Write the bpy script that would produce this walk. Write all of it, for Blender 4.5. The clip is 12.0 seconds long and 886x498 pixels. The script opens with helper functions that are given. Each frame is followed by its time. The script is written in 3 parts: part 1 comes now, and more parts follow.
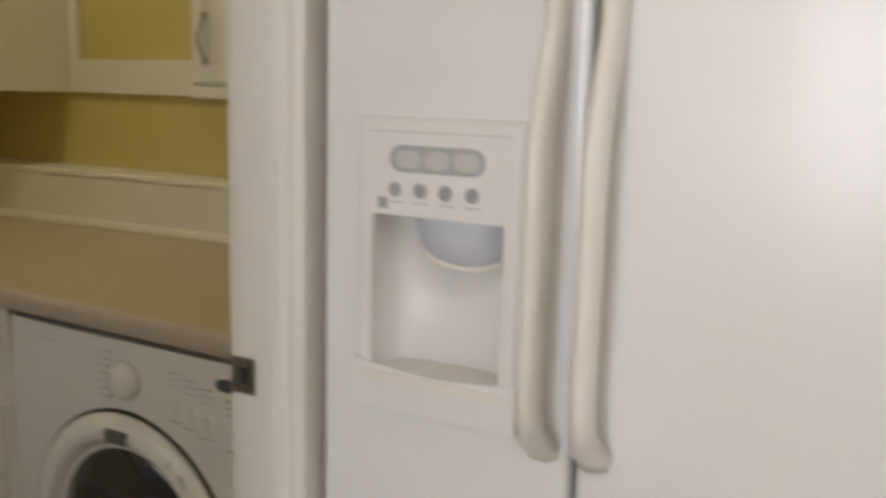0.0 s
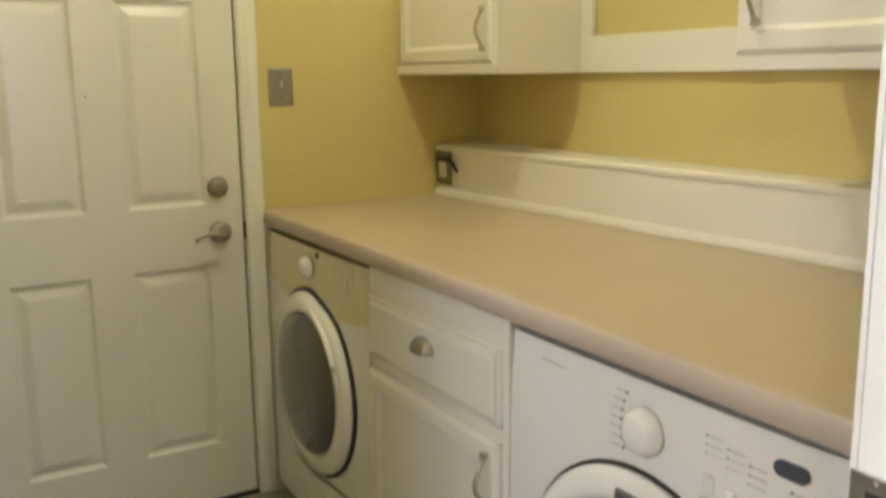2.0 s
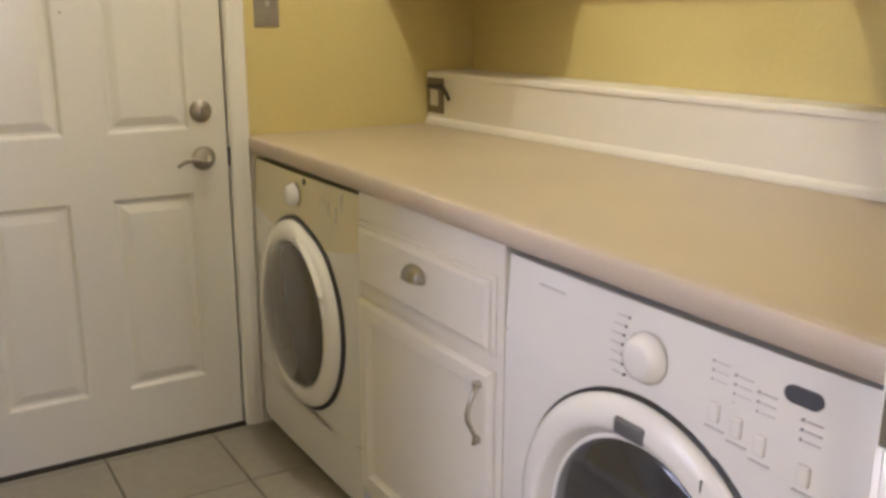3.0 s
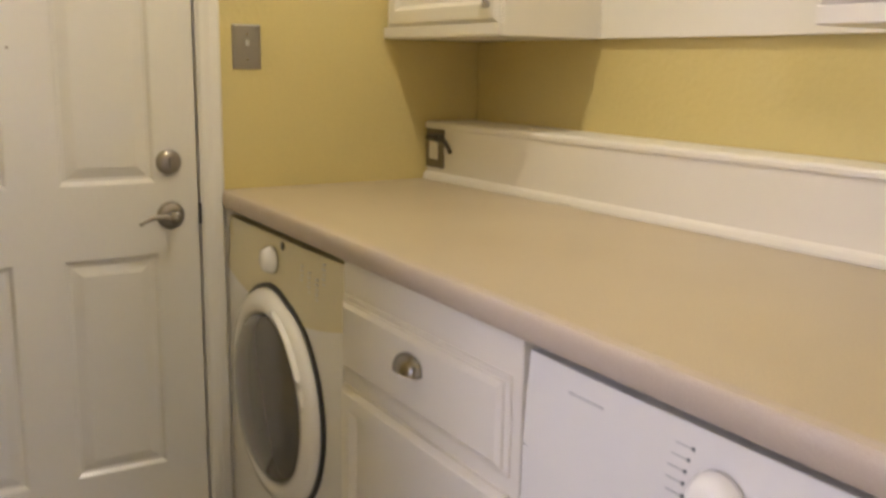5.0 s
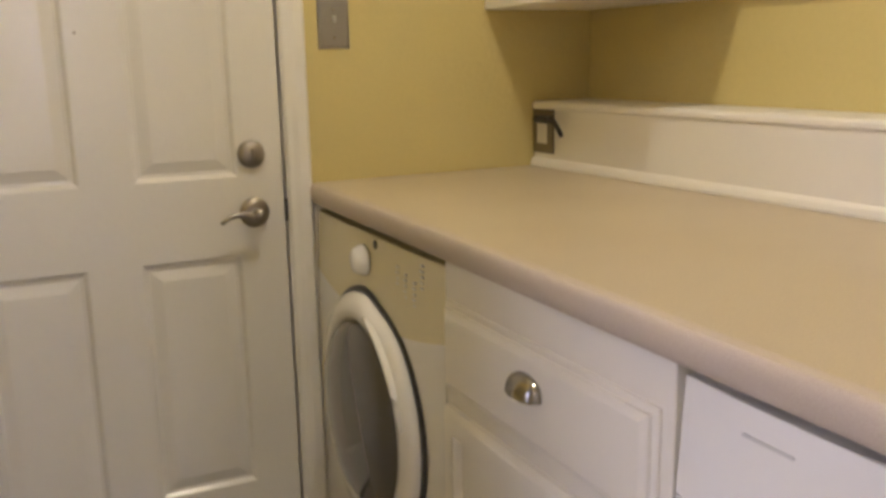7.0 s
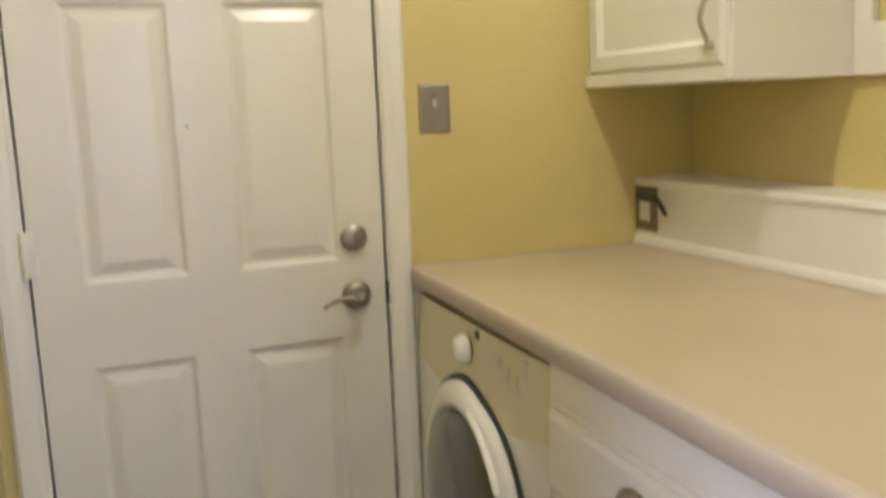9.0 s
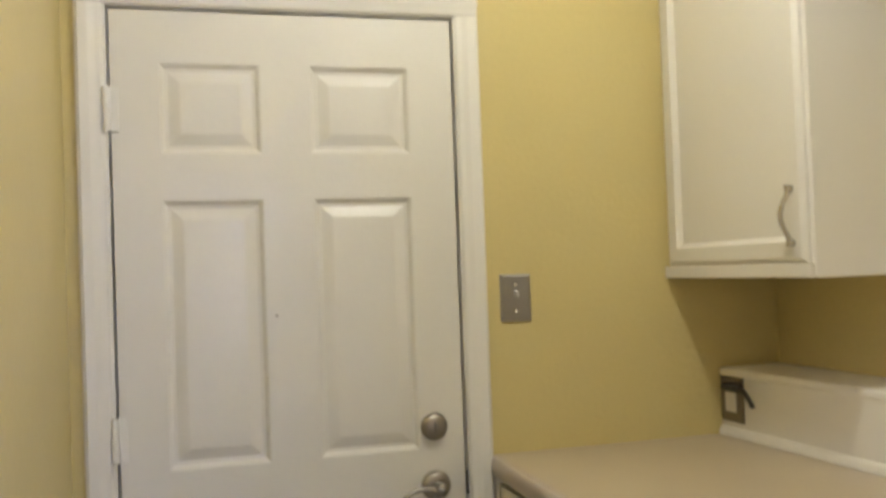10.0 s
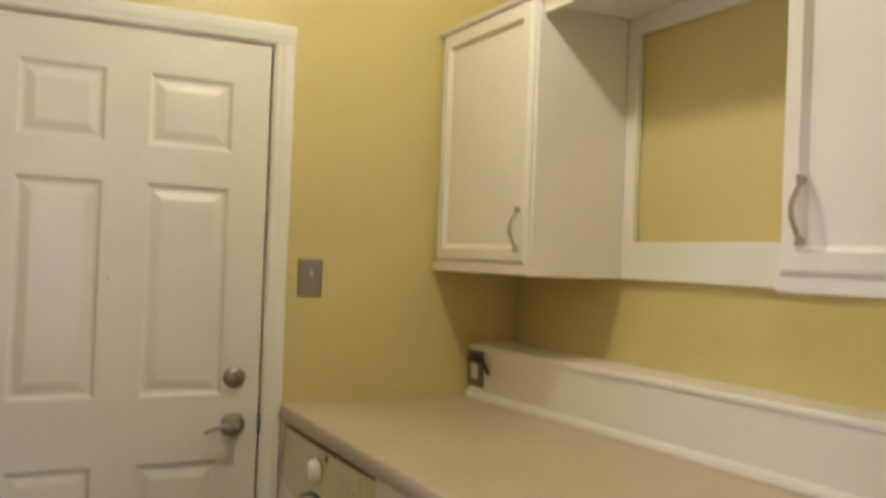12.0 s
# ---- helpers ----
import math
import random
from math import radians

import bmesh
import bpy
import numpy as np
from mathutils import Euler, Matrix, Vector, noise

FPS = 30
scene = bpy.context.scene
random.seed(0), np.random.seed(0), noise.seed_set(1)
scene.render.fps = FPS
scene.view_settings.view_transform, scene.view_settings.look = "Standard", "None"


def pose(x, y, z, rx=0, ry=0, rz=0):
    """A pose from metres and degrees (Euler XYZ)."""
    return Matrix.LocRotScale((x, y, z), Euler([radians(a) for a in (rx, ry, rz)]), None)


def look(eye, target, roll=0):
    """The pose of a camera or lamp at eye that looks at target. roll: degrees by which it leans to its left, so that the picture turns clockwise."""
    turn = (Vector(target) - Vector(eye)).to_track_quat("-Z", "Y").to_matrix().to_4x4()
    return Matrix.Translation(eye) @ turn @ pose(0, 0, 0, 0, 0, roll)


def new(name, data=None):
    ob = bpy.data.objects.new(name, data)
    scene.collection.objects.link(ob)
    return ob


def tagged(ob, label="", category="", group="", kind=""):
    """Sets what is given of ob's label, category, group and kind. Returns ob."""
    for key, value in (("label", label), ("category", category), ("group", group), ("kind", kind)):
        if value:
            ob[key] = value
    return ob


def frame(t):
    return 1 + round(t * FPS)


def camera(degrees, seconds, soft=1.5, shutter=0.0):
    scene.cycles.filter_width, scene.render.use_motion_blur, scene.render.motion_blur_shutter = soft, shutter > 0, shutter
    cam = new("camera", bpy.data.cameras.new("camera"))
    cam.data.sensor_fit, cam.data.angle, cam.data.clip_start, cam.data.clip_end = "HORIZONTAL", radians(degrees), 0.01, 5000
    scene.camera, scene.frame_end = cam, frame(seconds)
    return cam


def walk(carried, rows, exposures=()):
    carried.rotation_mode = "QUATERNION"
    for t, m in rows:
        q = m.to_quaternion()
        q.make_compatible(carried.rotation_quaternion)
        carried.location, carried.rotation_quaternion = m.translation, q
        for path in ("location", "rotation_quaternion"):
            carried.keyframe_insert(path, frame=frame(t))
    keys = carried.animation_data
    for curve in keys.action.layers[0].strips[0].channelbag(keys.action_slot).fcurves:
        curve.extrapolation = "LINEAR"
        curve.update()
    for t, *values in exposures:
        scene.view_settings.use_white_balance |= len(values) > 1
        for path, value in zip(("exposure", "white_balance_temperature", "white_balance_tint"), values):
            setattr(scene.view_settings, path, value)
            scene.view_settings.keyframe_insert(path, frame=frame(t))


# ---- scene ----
cam = camera(52.0, 12.0, soft=3.1, shutter=0.5)
PATH = [
    (0, (-1.173, -3.181, 1.401), (0.539, -2.206, 1.057), 1.5),
    (0.3, (-1.086, -3.138, 1.419), (0.465, -1.916, 1.102), 0.7),
    (0.5, (-1.033, -3.067, 1.399), (0.39, -1.687, 1.139), 0.6),
    (0.7, (-0.991, -3.034, 1.425), (0.299, -1.526, 1.174), -0.1),
    (1, (-0.914, -2.905, 1.393), (0.211, -1.267, 1.167), -0.5),
    (1.5, (-0.912, -2.796, 1.391), (0.103, -1.096, 1.112), -0.7),
    (2, (-0.916, -2.758, 1.364), (0.086, -1.069, 0.987), -0.7),
    (2.5, (-0.903, -2.73, 1.331), (0.091, -1.066, 0.838), -0.3),
    (4.3, (-0.835, -2.531, 1.296), (0.239, -0.916, 0.812), 1.6),
    (4.5, (-0.808, -2.496, 1.295), (0.263, -0.871, 0.836), 1.5),
    (5, (-0.729, -2.396, 1.292), (0.308, -0.732, 0.895), 1.0),
    (5.5, (-0.683, -2.304, 1.319), (0.308, -0.607, 0.946), 0.3),
    (6, (-0.646, -2.213, 1.286), (0.293, -0.479, 0.952), -0.3),
    (6.5, (-0.629, -2.171, 1.264), (0.265, -0.418, 0.909), -0.8),
    (8.3, (-0.58, -2.119, 1.208), (0.149, -0.337, 0.665), -1.9),
    (8.5, (-0.607, -2.116, 1.262), (0.114, -0.32, 0.759), -2.1),
    (9, (-0.613, -2.114, 1.345), (0.05, -0.255, 1.026), -2.4),
    (9.5, (-0.607, -2.106, 1.372), (-0.022, -0.197, 1.261), -2.2),
    (10, (-0.63, -2.132, 1.406), (-0.104, -0.203, 1.453), -2.1),
    (10.5, (-0.676, -2.217, 1.438), (-0.131, -0.298, 1.584), -1.6),
    (11, (-0.692, -2.376, 1.477), (-0.033, -0.497, 1.661), -0.9),
    (11.5, (-0.726, -2.546, 1.446), (0.1, -0.732, 1.606), 0.35),
    (12, (-0.757, -2.669, 1.402), (0.142, -0.882, 1.424), 2.2),
]
EXPOSURES = [
    (0.0, -1.22, 6700, 13), (0.5, -0.98, 6700, 6), (1.0, -0.75, 6900, 1), (1.5, -0.38, 6450, 2), (2.0, 0.06, 6150, 14), (2.5, 0.24, 5750, 27),
    (4.5, 0.28, 5750, 28), (5.5, 0.08, 5900, 32), (6.5, 0.08, 5850, 32), (8.5, 0.32, 5700, 27), (9.0, 0.34, 5500, 26), (9.5, 0.08, 5350, 27), (10.5, 0.02, 5400, 24), (11.0, -0.33, 5850, 21), (12.0, -0.17, 5950, 24),
]
walk(cam, [(t, look(eye, target, roll)) for t, eye, target, roll in PATH], EXPOSURES)


# ---- light and world ----
world = bpy.data.worlds.new("world")
scene.world = world
world.use_nodes = True
wn = world.node_tree.nodes
sky = wn.new("ShaderNodeTexSky")
sky.sky_type, sky.sun_disc = "NISHITA", False
sky.sun_elevation, sky.sun_rotation = radians(35), radians(200)
world.node_tree.links.new(sky.outputs[0], wn["Background"].inputs[0])
wn["Background"].inputs[1].default_value = 0.1


def lamp(name, kind, at, power, colour, size=0.1, target=None):
    data = bpy.data.lights.new(name, kind)
    data.energy, data.color = power, colour
    if kind == "AREA":
        data.shape, data.size, data.size_y = "RECTANGLE", size[0], size[1]
    else:
        data.shadow_soft_size = size
    ob = new(name, data)
    ob.matrix_world = look(at, target) if target else pose(*at)
    return ob


LAMP = (0.03, -0.97)
lamp("laundry_bulb", "POINT", (LAMP[0], LAMP[1], 2.60), 40, (1.0, 0.945, 0.61), 0.075)
# Unseen kitchen light, added to brighten the fridge, washer and cabinet sides.
lamp("kitchen_fill", "POINT", (-1.9, -3.7, 2.54), 50, (1.0, 0.91, 0.80), 0.07)
lamp("south_daylight", "AREA", (-0.14, -5.17, 1.5), 14, (0.88, 0.91, 1.0), (0.5, 1.1), (-0.14, -3.0, 1.5))
lamp("west_daylight", "AREA", (-3.37, -2.95, 1.5), 52, (0.87, 0.90, 1.0), (0.8, 1.1), (-1.0, -2.95, 1.5))
lamp("hall_daylight", "AREA", (-2.17, -1.1, 1.5), 11, (0.90, 0.92, 1.0), (0.75, 1.1), (0.0, -1.1, 1.4))


# ---- materials ----
def shader(name, base, rough=0.5, metal=0.0, grain=0.0, scale=60.0, stain=0.0, bump=0.0, bump_scale=200.0, coat=0.0, tint=None):
    """A painted, plastic or metal surface: fine grain and broad stains in the colour, relief in the normal."""
    m = bpy.data.materials.new(name)
    m.use_nodes = True
    t, links = m.node_tree.nodes, m.node_tree.links
    b = t["Principled BSDF"]
    b.inputs["Roughness"].default_value, b.inputs["Metallic"].default_value = rough, metal
    b.inputs["Coat Weight"].default_value, b.inputs["Coat Roughness"].default_value = coat, 0.12
    place = t.new("ShaderNodeNewGeometry")
    fine, broad = t.new("ShaderNodeTexNoise"), t.new("ShaderNodeTexNoise")
    for n, s, d in ((fine, scale, 3), (broad, 2.3, 4)):
        links.new(place.outputs["Position"], n.inputs["Vector"])
        n.inputs["Scale"].default_value, n.inputs["Detail"].default_value = s, d
    dark = tint or tuple(c * 0.72 for c in base)
    mixes = []
    for n, amount in ((fine, grain), (broad, stain)):
        r = t.new("ShaderNodeMapRange")
        links.new(n.outputs[0], r.inputs[0])
        r.inputs[1].default_value, r.inputs[2].default_value = 0.35, 0.7
        r.inputs[4].default_value = amount
        x = t.new("ShaderNodeMix")
        x.data_type = "RGBA"
        links.new(r.outputs[0], x.inputs[0])
        x.inputs[7].default_value = (*dark, 1)
        mixes.append(x)
    mixes[0].inputs[6].default_value = (*base, 1)
    links.new(mixes[0].outputs[2], mixes[1].inputs[6])
    links.new(mixes[1].outputs[2], b.inputs["Base Color"])
    rr = t.new("ShaderNodeMapRange")
    links.new(broad.outputs[0], rr.inputs[0])
    rr.inputs[3].default_value, rr.inputs[4].default_value = max(rough - 0.05, 0.02), rough + 0.08
    links.new(rr.outputs[0], b.inputs["Roughness"])
    if bump:
        n = t.new("ShaderNodeTexNoise")
        links.new(place.outputs["Position"], n.inputs["Vector"])
        n.inputs["Scale"].default_value, n.inputs["Detail"].default_value = bump_scale, 2
        k = t.new("ShaderNodeBump")
        k.inputs["Strength"].default_value, k.inputs["Distance"].default_value = bump, 0.004
        links.new(n.outputs[0], k.inputs["Height"])
        links.new(k.outputs[0], b.inputs["Normal"])
    return m


def glow(name, colour, strength):
    m = bpy.data.materials.new(name)
    m.use_nodes = True
    b = m.node_tree.nodes["Principled BSDF"]
    b.inputs["Base Color"].default_value = (0.9, 0.9, 0.9, 1)
    b.inputs["Emission Color"].default_value = (*colour, 1)
    b.inputs["Emission Strength"].default_value = strength
    return m


def clear_glass(name):
    m = bpy.data.materials.new(name)
    m.use_nodes = True
    b = m.node_tree.nodes["Principled BSDF"]
    b.inputs["Base Color"].default_value = (0.95, 0.97, 1, 1)
    b.inputs["Roughness"].default_value, b.inputs["Transmission Weight"].default_value = 0.02, 1.0
    return m


yellow = shader("yellow_wall_paint", (0.635, 0.53, 0.22), 0.33, grain=0.10, scale=90, stain=0.14, bump=0.36, bump_scale=58)
kitchen_paint = shader("pale_wall_paint", (0.66, 0.62, 0.52), 0.6, grain=0.05, stain=0.1, bump=0.2, bump_scale=95)
ceiling_white = shader("ceiling_white", (0.78, 0.77, 0.74), 0.8, grain=0.1, stain=0.05, bump=0.5, bump_scale=120)
trim_white = shader("white_trim_paint", (0.80, 0.78, 0.73), 0.33, grain=0.03, stain=0.06, bump=0.06, bump_scale=60)
door_white = shader("white_door_paint", (0.75, 0.725, 0.67), 0.36, grain=0.04, stain=0.08, bump=0.08, bump_scale=55, coat=0.12)
cabinet_white = shader("white_cabinet_paint", (0.80, 0.77, 0.705), 0.34, grain=0.03, stain=0.06, bump=0.05, bump_scale=50)
laminate = shader("beige_speckled_laminate", (0.545, 0.465, 0.33), 0.34, grain=0.45, scale=300, stain=0.22, tint=(0.42, 0.33, 0.22))
edge_laminate = shader("pinkish_laminate_edge", (0.53, 0.458, 0.375), 0.38, grain=0.4, scale=420, stain=0.1, tint=(0.42, 0.32, 0.25))
enamel = shader("white_appliance_enamel", (0.82, 0.81, 0.78), 0.20, grain=0.02, stain=0.03, coat=0.4)
fridge_white = shader("textured_fridge_enamel", (0.81, 0.81, 0.82), 0.22, grain=0.02, stain=0.03, bump=0.10, bump_scale=380, coat=0.2)
fridge_plastic = shader("white_fridge_plastic", (0.80, 0.775, 0.715), 0.35, grain=0.02, stain=0.04)
moulded_white = shader("white_moulded_plastic", (0.80, 0.79, 0.775), 0.32, grain=0.02, stain=0.04)
# Bluish plastic, greyed to hold the shade at the top of the recess.
ice_plastic = shader("ice_chute_plastic", (0.62, 0.645, 0.69), 0.3)
badge_grey = shader("dark_grey_badge", (0.12, 0.12, 0.12), 0.35)
grey_pad = shader("light_grey_plastic", (0.40, 0.41, 0.43), 0.45)
grey_plastic = shader("grey_plastic", (0.33, 0.34, 0.35), 0.4, grain=0.05, stain=0.05)
print_grey = shader("grey_print", (0.16, 0.17, 0.18), 0.5)
print_pale = shader("pale_grey_print", (0.55, 0.55, 0.53), 0.4)
black_plastic = shader("black_plastic", (0.03, 0.03, 0.032), 0.35, grain=0.1, stain=0.1)
slate_window = shader("slate_display_window", (0.085, 0.09, 0.11), 0.18)
dark_glass = shader("dark_door_glass", (0.035, 0.036, 0.042), 0.05, coat=1.0)
smoke_glass = shader("smoked_door_glass", (0.095, 0.09, 0.085), 0.12, coat=0.6, stain=0.3)
# Dryer console: the yellow surroundings' reflection is put into the base colour.
wall_tinted_panel = shader("console_with_wall_reflection", (0.72, 0.66, 0.44), 0.24, grain=0.03, stain=0.05, coat=0.4)
door_nickel = shader("satin_nickel", (0.38, 0.35, 0.31), 0.33, metal=1.0, grain=0.25, scale=220, stain=0.2)
nickel = shader("brushed_nickel", (0.56, 0.53, 0.48), 0.17, metal=1.0, grain=0.15, scale=300, stain=0.1)
# Outlet plate: brown-dark base colour stands for the dark room it reflects.
dim_reflection_steel = shader("steel_with_dark_reflection", (0.26, 0.235, 0.205), 0.34, metal=1.0, grain=0.25, scale=260, stain=0.2)
steel = shader("brushed_steel_plate", (0.40, 0.385, 0.37), 0.32, metal=1.0, grain=0.2, scale=260, stain=0.1)
gap_dark = shader("dark_gap", (0.03, 0.028, 0.026), 0.8)
tile_mat = shader("grey_beige_tile", (0.36, 0.33, 0.27), 0.35, grain=0.25, scale=26, stain=0.35, bump=0.1, bump_scale=40, tint=(0.22, 0.205, 0.175))
# Holds the pale chase's shade in its colour; also used for the door scuff.
taupe = shader("chase_shade_and_scuff_grey", (0.43, 0.385, 0.325), 0.5, grain=0.08, stain=0.15, bump=0.2, bump_scale=95)
grout = shader("brown_grout", (0.17, 0.15, 0.12), 0.9, grain=0.4, scale=160, bump=0.4, bump_scale=300)
pane_glass = clear_glass("window_glass")
lamp_glow = glow("lit_lamp_glass", (1.0, 0.80, 0.55), 9.0)


# ---- mesh helpers ----
def box(bm, x0, x1, y0, y1, z0, z1, bevel=0.0, segments=2):
    made = bmesh.ops.create_cube(bm, size=1.0)["verts"]
    for v in made:
        v.co = Vector((x0 + (v.co.x + 0.5) * (x1 - x0), y0 + (v.co.y + 0.5) * (y1 - y0), z0 + (v.co.z + 0.5) * (z1 - z0)))
    if bevel:
        edges = list({e for v in made for e in v.link_edges})
        bmesh.ops.bevel(bm, geom=edges, offset=bevel, segments=segments, profile=0.5, affect="EDGES", clamp_overlap=True)
    return bm


def boxed(*args, **kw):
    return box(bmesh.new(), *args, **kw)


def pill(u0, u1, v0, v1, steps=8):
    """The outline of a strip with round ends."""
    c, rad = (v0 + v1) / 2, (v1 - v0) / 2
    turn = [math.pi * k / steps for k in range(steps + 1)]
    return [(u1 - rad + rad * math.sin(a), c - rad * math.cos(a)) for a in turn] + [(u0 + rad - rad * math.sin(a), c + rad * math.cos(a)) for a in turn]


def on_north(y):
    """Places u, v, d of a face that looks along -y at the given y; d is how far it stands out."""
    return lambda u, v, d: Vector((u, y - d, v))


def on_east(x):
    """The same for a face that looks along -x."""
    return lambda u, v, d: Vector((x - d, u, v))


def nested(bm, put, u0, u1, v0, v1, steps, close=True):
    """Rectangles one within the other, each at its inset and depth, joined by strips."""
    rings = []
    for inset, d in steps:
        a, b, c, e = u0 + inset, u1 - inset, v0 + inset, v1 - inset
        rings.append([bm.verts.new(put(u, v, d)) for u, v in ((a, c), (b, c), (b, e), (a, e))])
    for r, s in zip(rings, rings[1:]):
        for i in range(4):
            bm.faces.new((r[i], r[(i + 1) % 4], s[(i + 1) % 4], s[i]))
    if close:
        bm.faces.new(rings[-1])
    return bm


def prism(bm, outline, place, a, b):
    """An outline of (u, v) pairs carried from a to b; place(u, v, w) gives the point."""
    low = [bm.verts.new(place(u, v, a)) for u, v in outline]
    top = [bm.verts.new(place(u, v, b)) for u, v in outline]
    n = len(outline)
    for i in range(n):
        bm.faces.new((low[i], low[(i + 1) % n], top[(i + 1) % n], top[i]))
    bm.faces.new(low)
    bm.faces.new(top)
    return bm


def lathe(bm, profile, centre, axis, steps=32, squash=1.0, ear=0.0):
    """Turns (radius, along) pairs about an axis through centre; the axis points along -x, -y or z. ear: how far the rim is drawn out at one place (or in, below zero)."""
    c = Vector(centre)
    rings = []
    for r, h in profile:
        ring = []
        for i in range(steps):
            a = 2 * math.pi * i / steps
            rr = r + ear * max(0.0, 1 - abs(a - 1.87) / 0.42) * max(0.0, min(1.0, (r - 0.235) / 0.03))
            p, q = rr * math.cos(a), rr * math.sin(a) * squash
            off = {"x": Vector((-h, p, q)), "y": Vector((p, -h, q)), "z": Vector((p, q, h))}[axis]
            ring.append(bm.verts.new(c + off))
        rings.append(ring)
    for r, s in zip(rings, rings[1:]):
        for i in range(steps):
            f = bm.faces.new((r[i], r[(i + 1) % steps], s[(i + 1) % steps], s[i]))
            f.smooth = True
    for ring in (rings[0], rings[-1]):
        bm.faces.new(ring)
    return bm


def tube(bm, points, radii, sides=10):
    """A round bar through points, with a radius (or two, across and up) at each."""
    pts = [Vector(p) for p in points]
    rings = []
    for i, p in enumerate(pts):
        way = (pts[min(i + 1, len(pts) - 1)] - pts[max(i - 1, 0)]).normalized()
        side = way.cross(Vector((0.03, 0.05, 1)) if abs(way.z) < 0.9 else Vector((0.02, 1, 0.01))).normalized()
        up = side.cross(way)
        r = radii[i] if isinstance(radii[i], tuple) else (radii[i], radii[i])
        rings.append([bm.verts.new(p + side * r[0] * math.cos(2 * math.pi * k / sides) + up * r[1] * math.sin(2 * math.pi * k / sides)) for k in range(sides)])
    for r, s in zip(rings, rings[1:]):
        for k in range(sides):
            f = bm.faces.new((r[k], r[(k + 1) % sides], s[(k + 1) % sides], s[k]))
            f.smooth = True
    bm.faces.new(rings[0])
    bm.faces.new(rings[-1])
    return bm


def finish(name, bm, material):
    bmesh.ops.recalc_face_normals(bm, faces=bm.faces)
    me = bpy.data.meshes.new(name)
    bm.to_mesh(me)
    bm.free()
    me.materials.append(material)
    return me


def root(ob):
    while ob.parent:
        ob = ob.parent
    return ob


def thing(name, at, label, category, group=""):
    """An Empty at a thing's base."""
    ob = new(name)
    ob.matrix_world = Matrix.Translation(at)
    ob.empty_display_size = 0.05
    return tagged(ob, label, category, group)


def part(name, bm, material, parent, label=""):
    """One mesh under a thing or a part; the bmesh is in the room's metres."""
    base = root(parent)
    bmesh.ops.translate(bm, verts=bm.verts, vec=-base.matrix_world.translation)
    ob = new(name, finish(name, bm, material))
    ob.parent = parent
    return tagged(ob, label)


def structure(name, bm, material, label, category):
    ob = new(name, finish(name, bm, material))
    return tagged(ob, label, category, kind="structure")


# ---- the rooms ----
CEIL = 2.74
EAST, WEST = 0.88, -0.903          # the laundry's side walls
STUB_N, STUB_S = -2.297, -2.42     # the wall between laundry and kitchen
JAMB_E, JAMB_W = -0.22, -0.924     # the opening through it
KIT_W, KIT_S = -3.3, -5.1
DOOR_W, DOOR_E, DOOR_H = -0.806, -0.008, 2.021

structure("floor_screed", boxed(KIT_W - 0.2, 1.2, KIT_S - 0.2, 0.3, -0.14, -0.006), grout, "brown grout bed under the floor tiles", "floor")
structure("ceiling", boxed(KIT_W - 0.2, 1.2, KIT_S - 0.2, 0.3, CEIL, CEIL + 0.1), ceiling_white, "plain white ceiling", "ceiling")

bm = boxed(WEST - 0.12, DOOR_W - 0.012, 0, 0.12, 0, CEIL)
box(bm, DOOR_E + 0.012, EAST + 0.12, 0, 0.12, 0, CEIL)
box(bm, DOOR_W - 0.012, DOOR_E + 0.012, 0, 0.12, DOOR_H + 0.012, CEIL)
structure("wall_north", bm, yellow, "mustard yellow painted wall with orange-peel texture", "wall")
structure("wall_east", boxed(EAST, EAST + 0.12, KIT_S, 0, 0, CEIL), yellow, "mustard yellow painted wall behind the counter", "wall")
HY0, HY1 = -1.865, -1.105         # the opening into the side hall
bm = boxed(WEST - 0.12, WEST, STUB_N, HY0 - 0.012, 0, CEIL)
box(bm, WEST - 0.12, WEST, HY1 + 0.012, 0, 0, CEIL)
box(bm, WEST - 0.12, WEST, HY0 - 0.012, HY1 + 0.012, 2.042, CEIL)
structure("wall_west", bm, yellow, "mustard yellow painted side wall with an opening", "wall")
bm = boxed(-2.2, -2.1, STUB_N, -1.5, 0, CEIL)
box(bm, -2.2, -2.1, -0.7, -0.6, 0, CEIL)
box(bm, -2.2, -2.1, -1.5, -0.7, 0, 0.9)
box(bm, -2.2, -2.1, -1.5, -0.7, 2.1, CEIL)
structure("wall_hall_west", bm, kitchen_paint, "plain pale hall wall with a window", "wall")
structure("wall_hall_north", boxed(-2.2, WEST - 0.12, -0.6, -0.5, 0, CEIL), kitchen_paint, "plain pale hall wall", "wall")
bm = boxed(JAMB_E + 0.02, EAST, STUB_S, STUB_N, 0, CEIL)
box(bm, KIT_W, JAMB_W - 0.02, STUB_S, STUB_N, 0, CEIL)
box(bm, JAMB_W - 0.02, JAMB_E + 0.02, STUB_S, STUB_N, 2.07, CEIL)
structure("wall_middle", bm, yellow, "painted wall between laundry room and kitchen", "wall")
WX0, WX1, WZ0, WZ1 = -0.44, 0.16, 0.9, 2.1
VY0, VY1 = -3.4, -2.5
bm = boxed(KIT_W - 0.12, KIT_W, KIT_S, VY0, 0, CEIL)
box(bm, KIT_W - 0.12, KIT_W, VY1, STUB_N, 0, CEIL)
box(bm, KIT_W - 0.12, KIT_W, VY0, VY1, 0, WZ0)
box(bm, KIT_W - 0.12, KIT_W, VY0, VY1, WZ1, CEIL)
structure("wall_kitchen_west", bm, kitchen_paint, "plain pale kitchen wall", "wall")
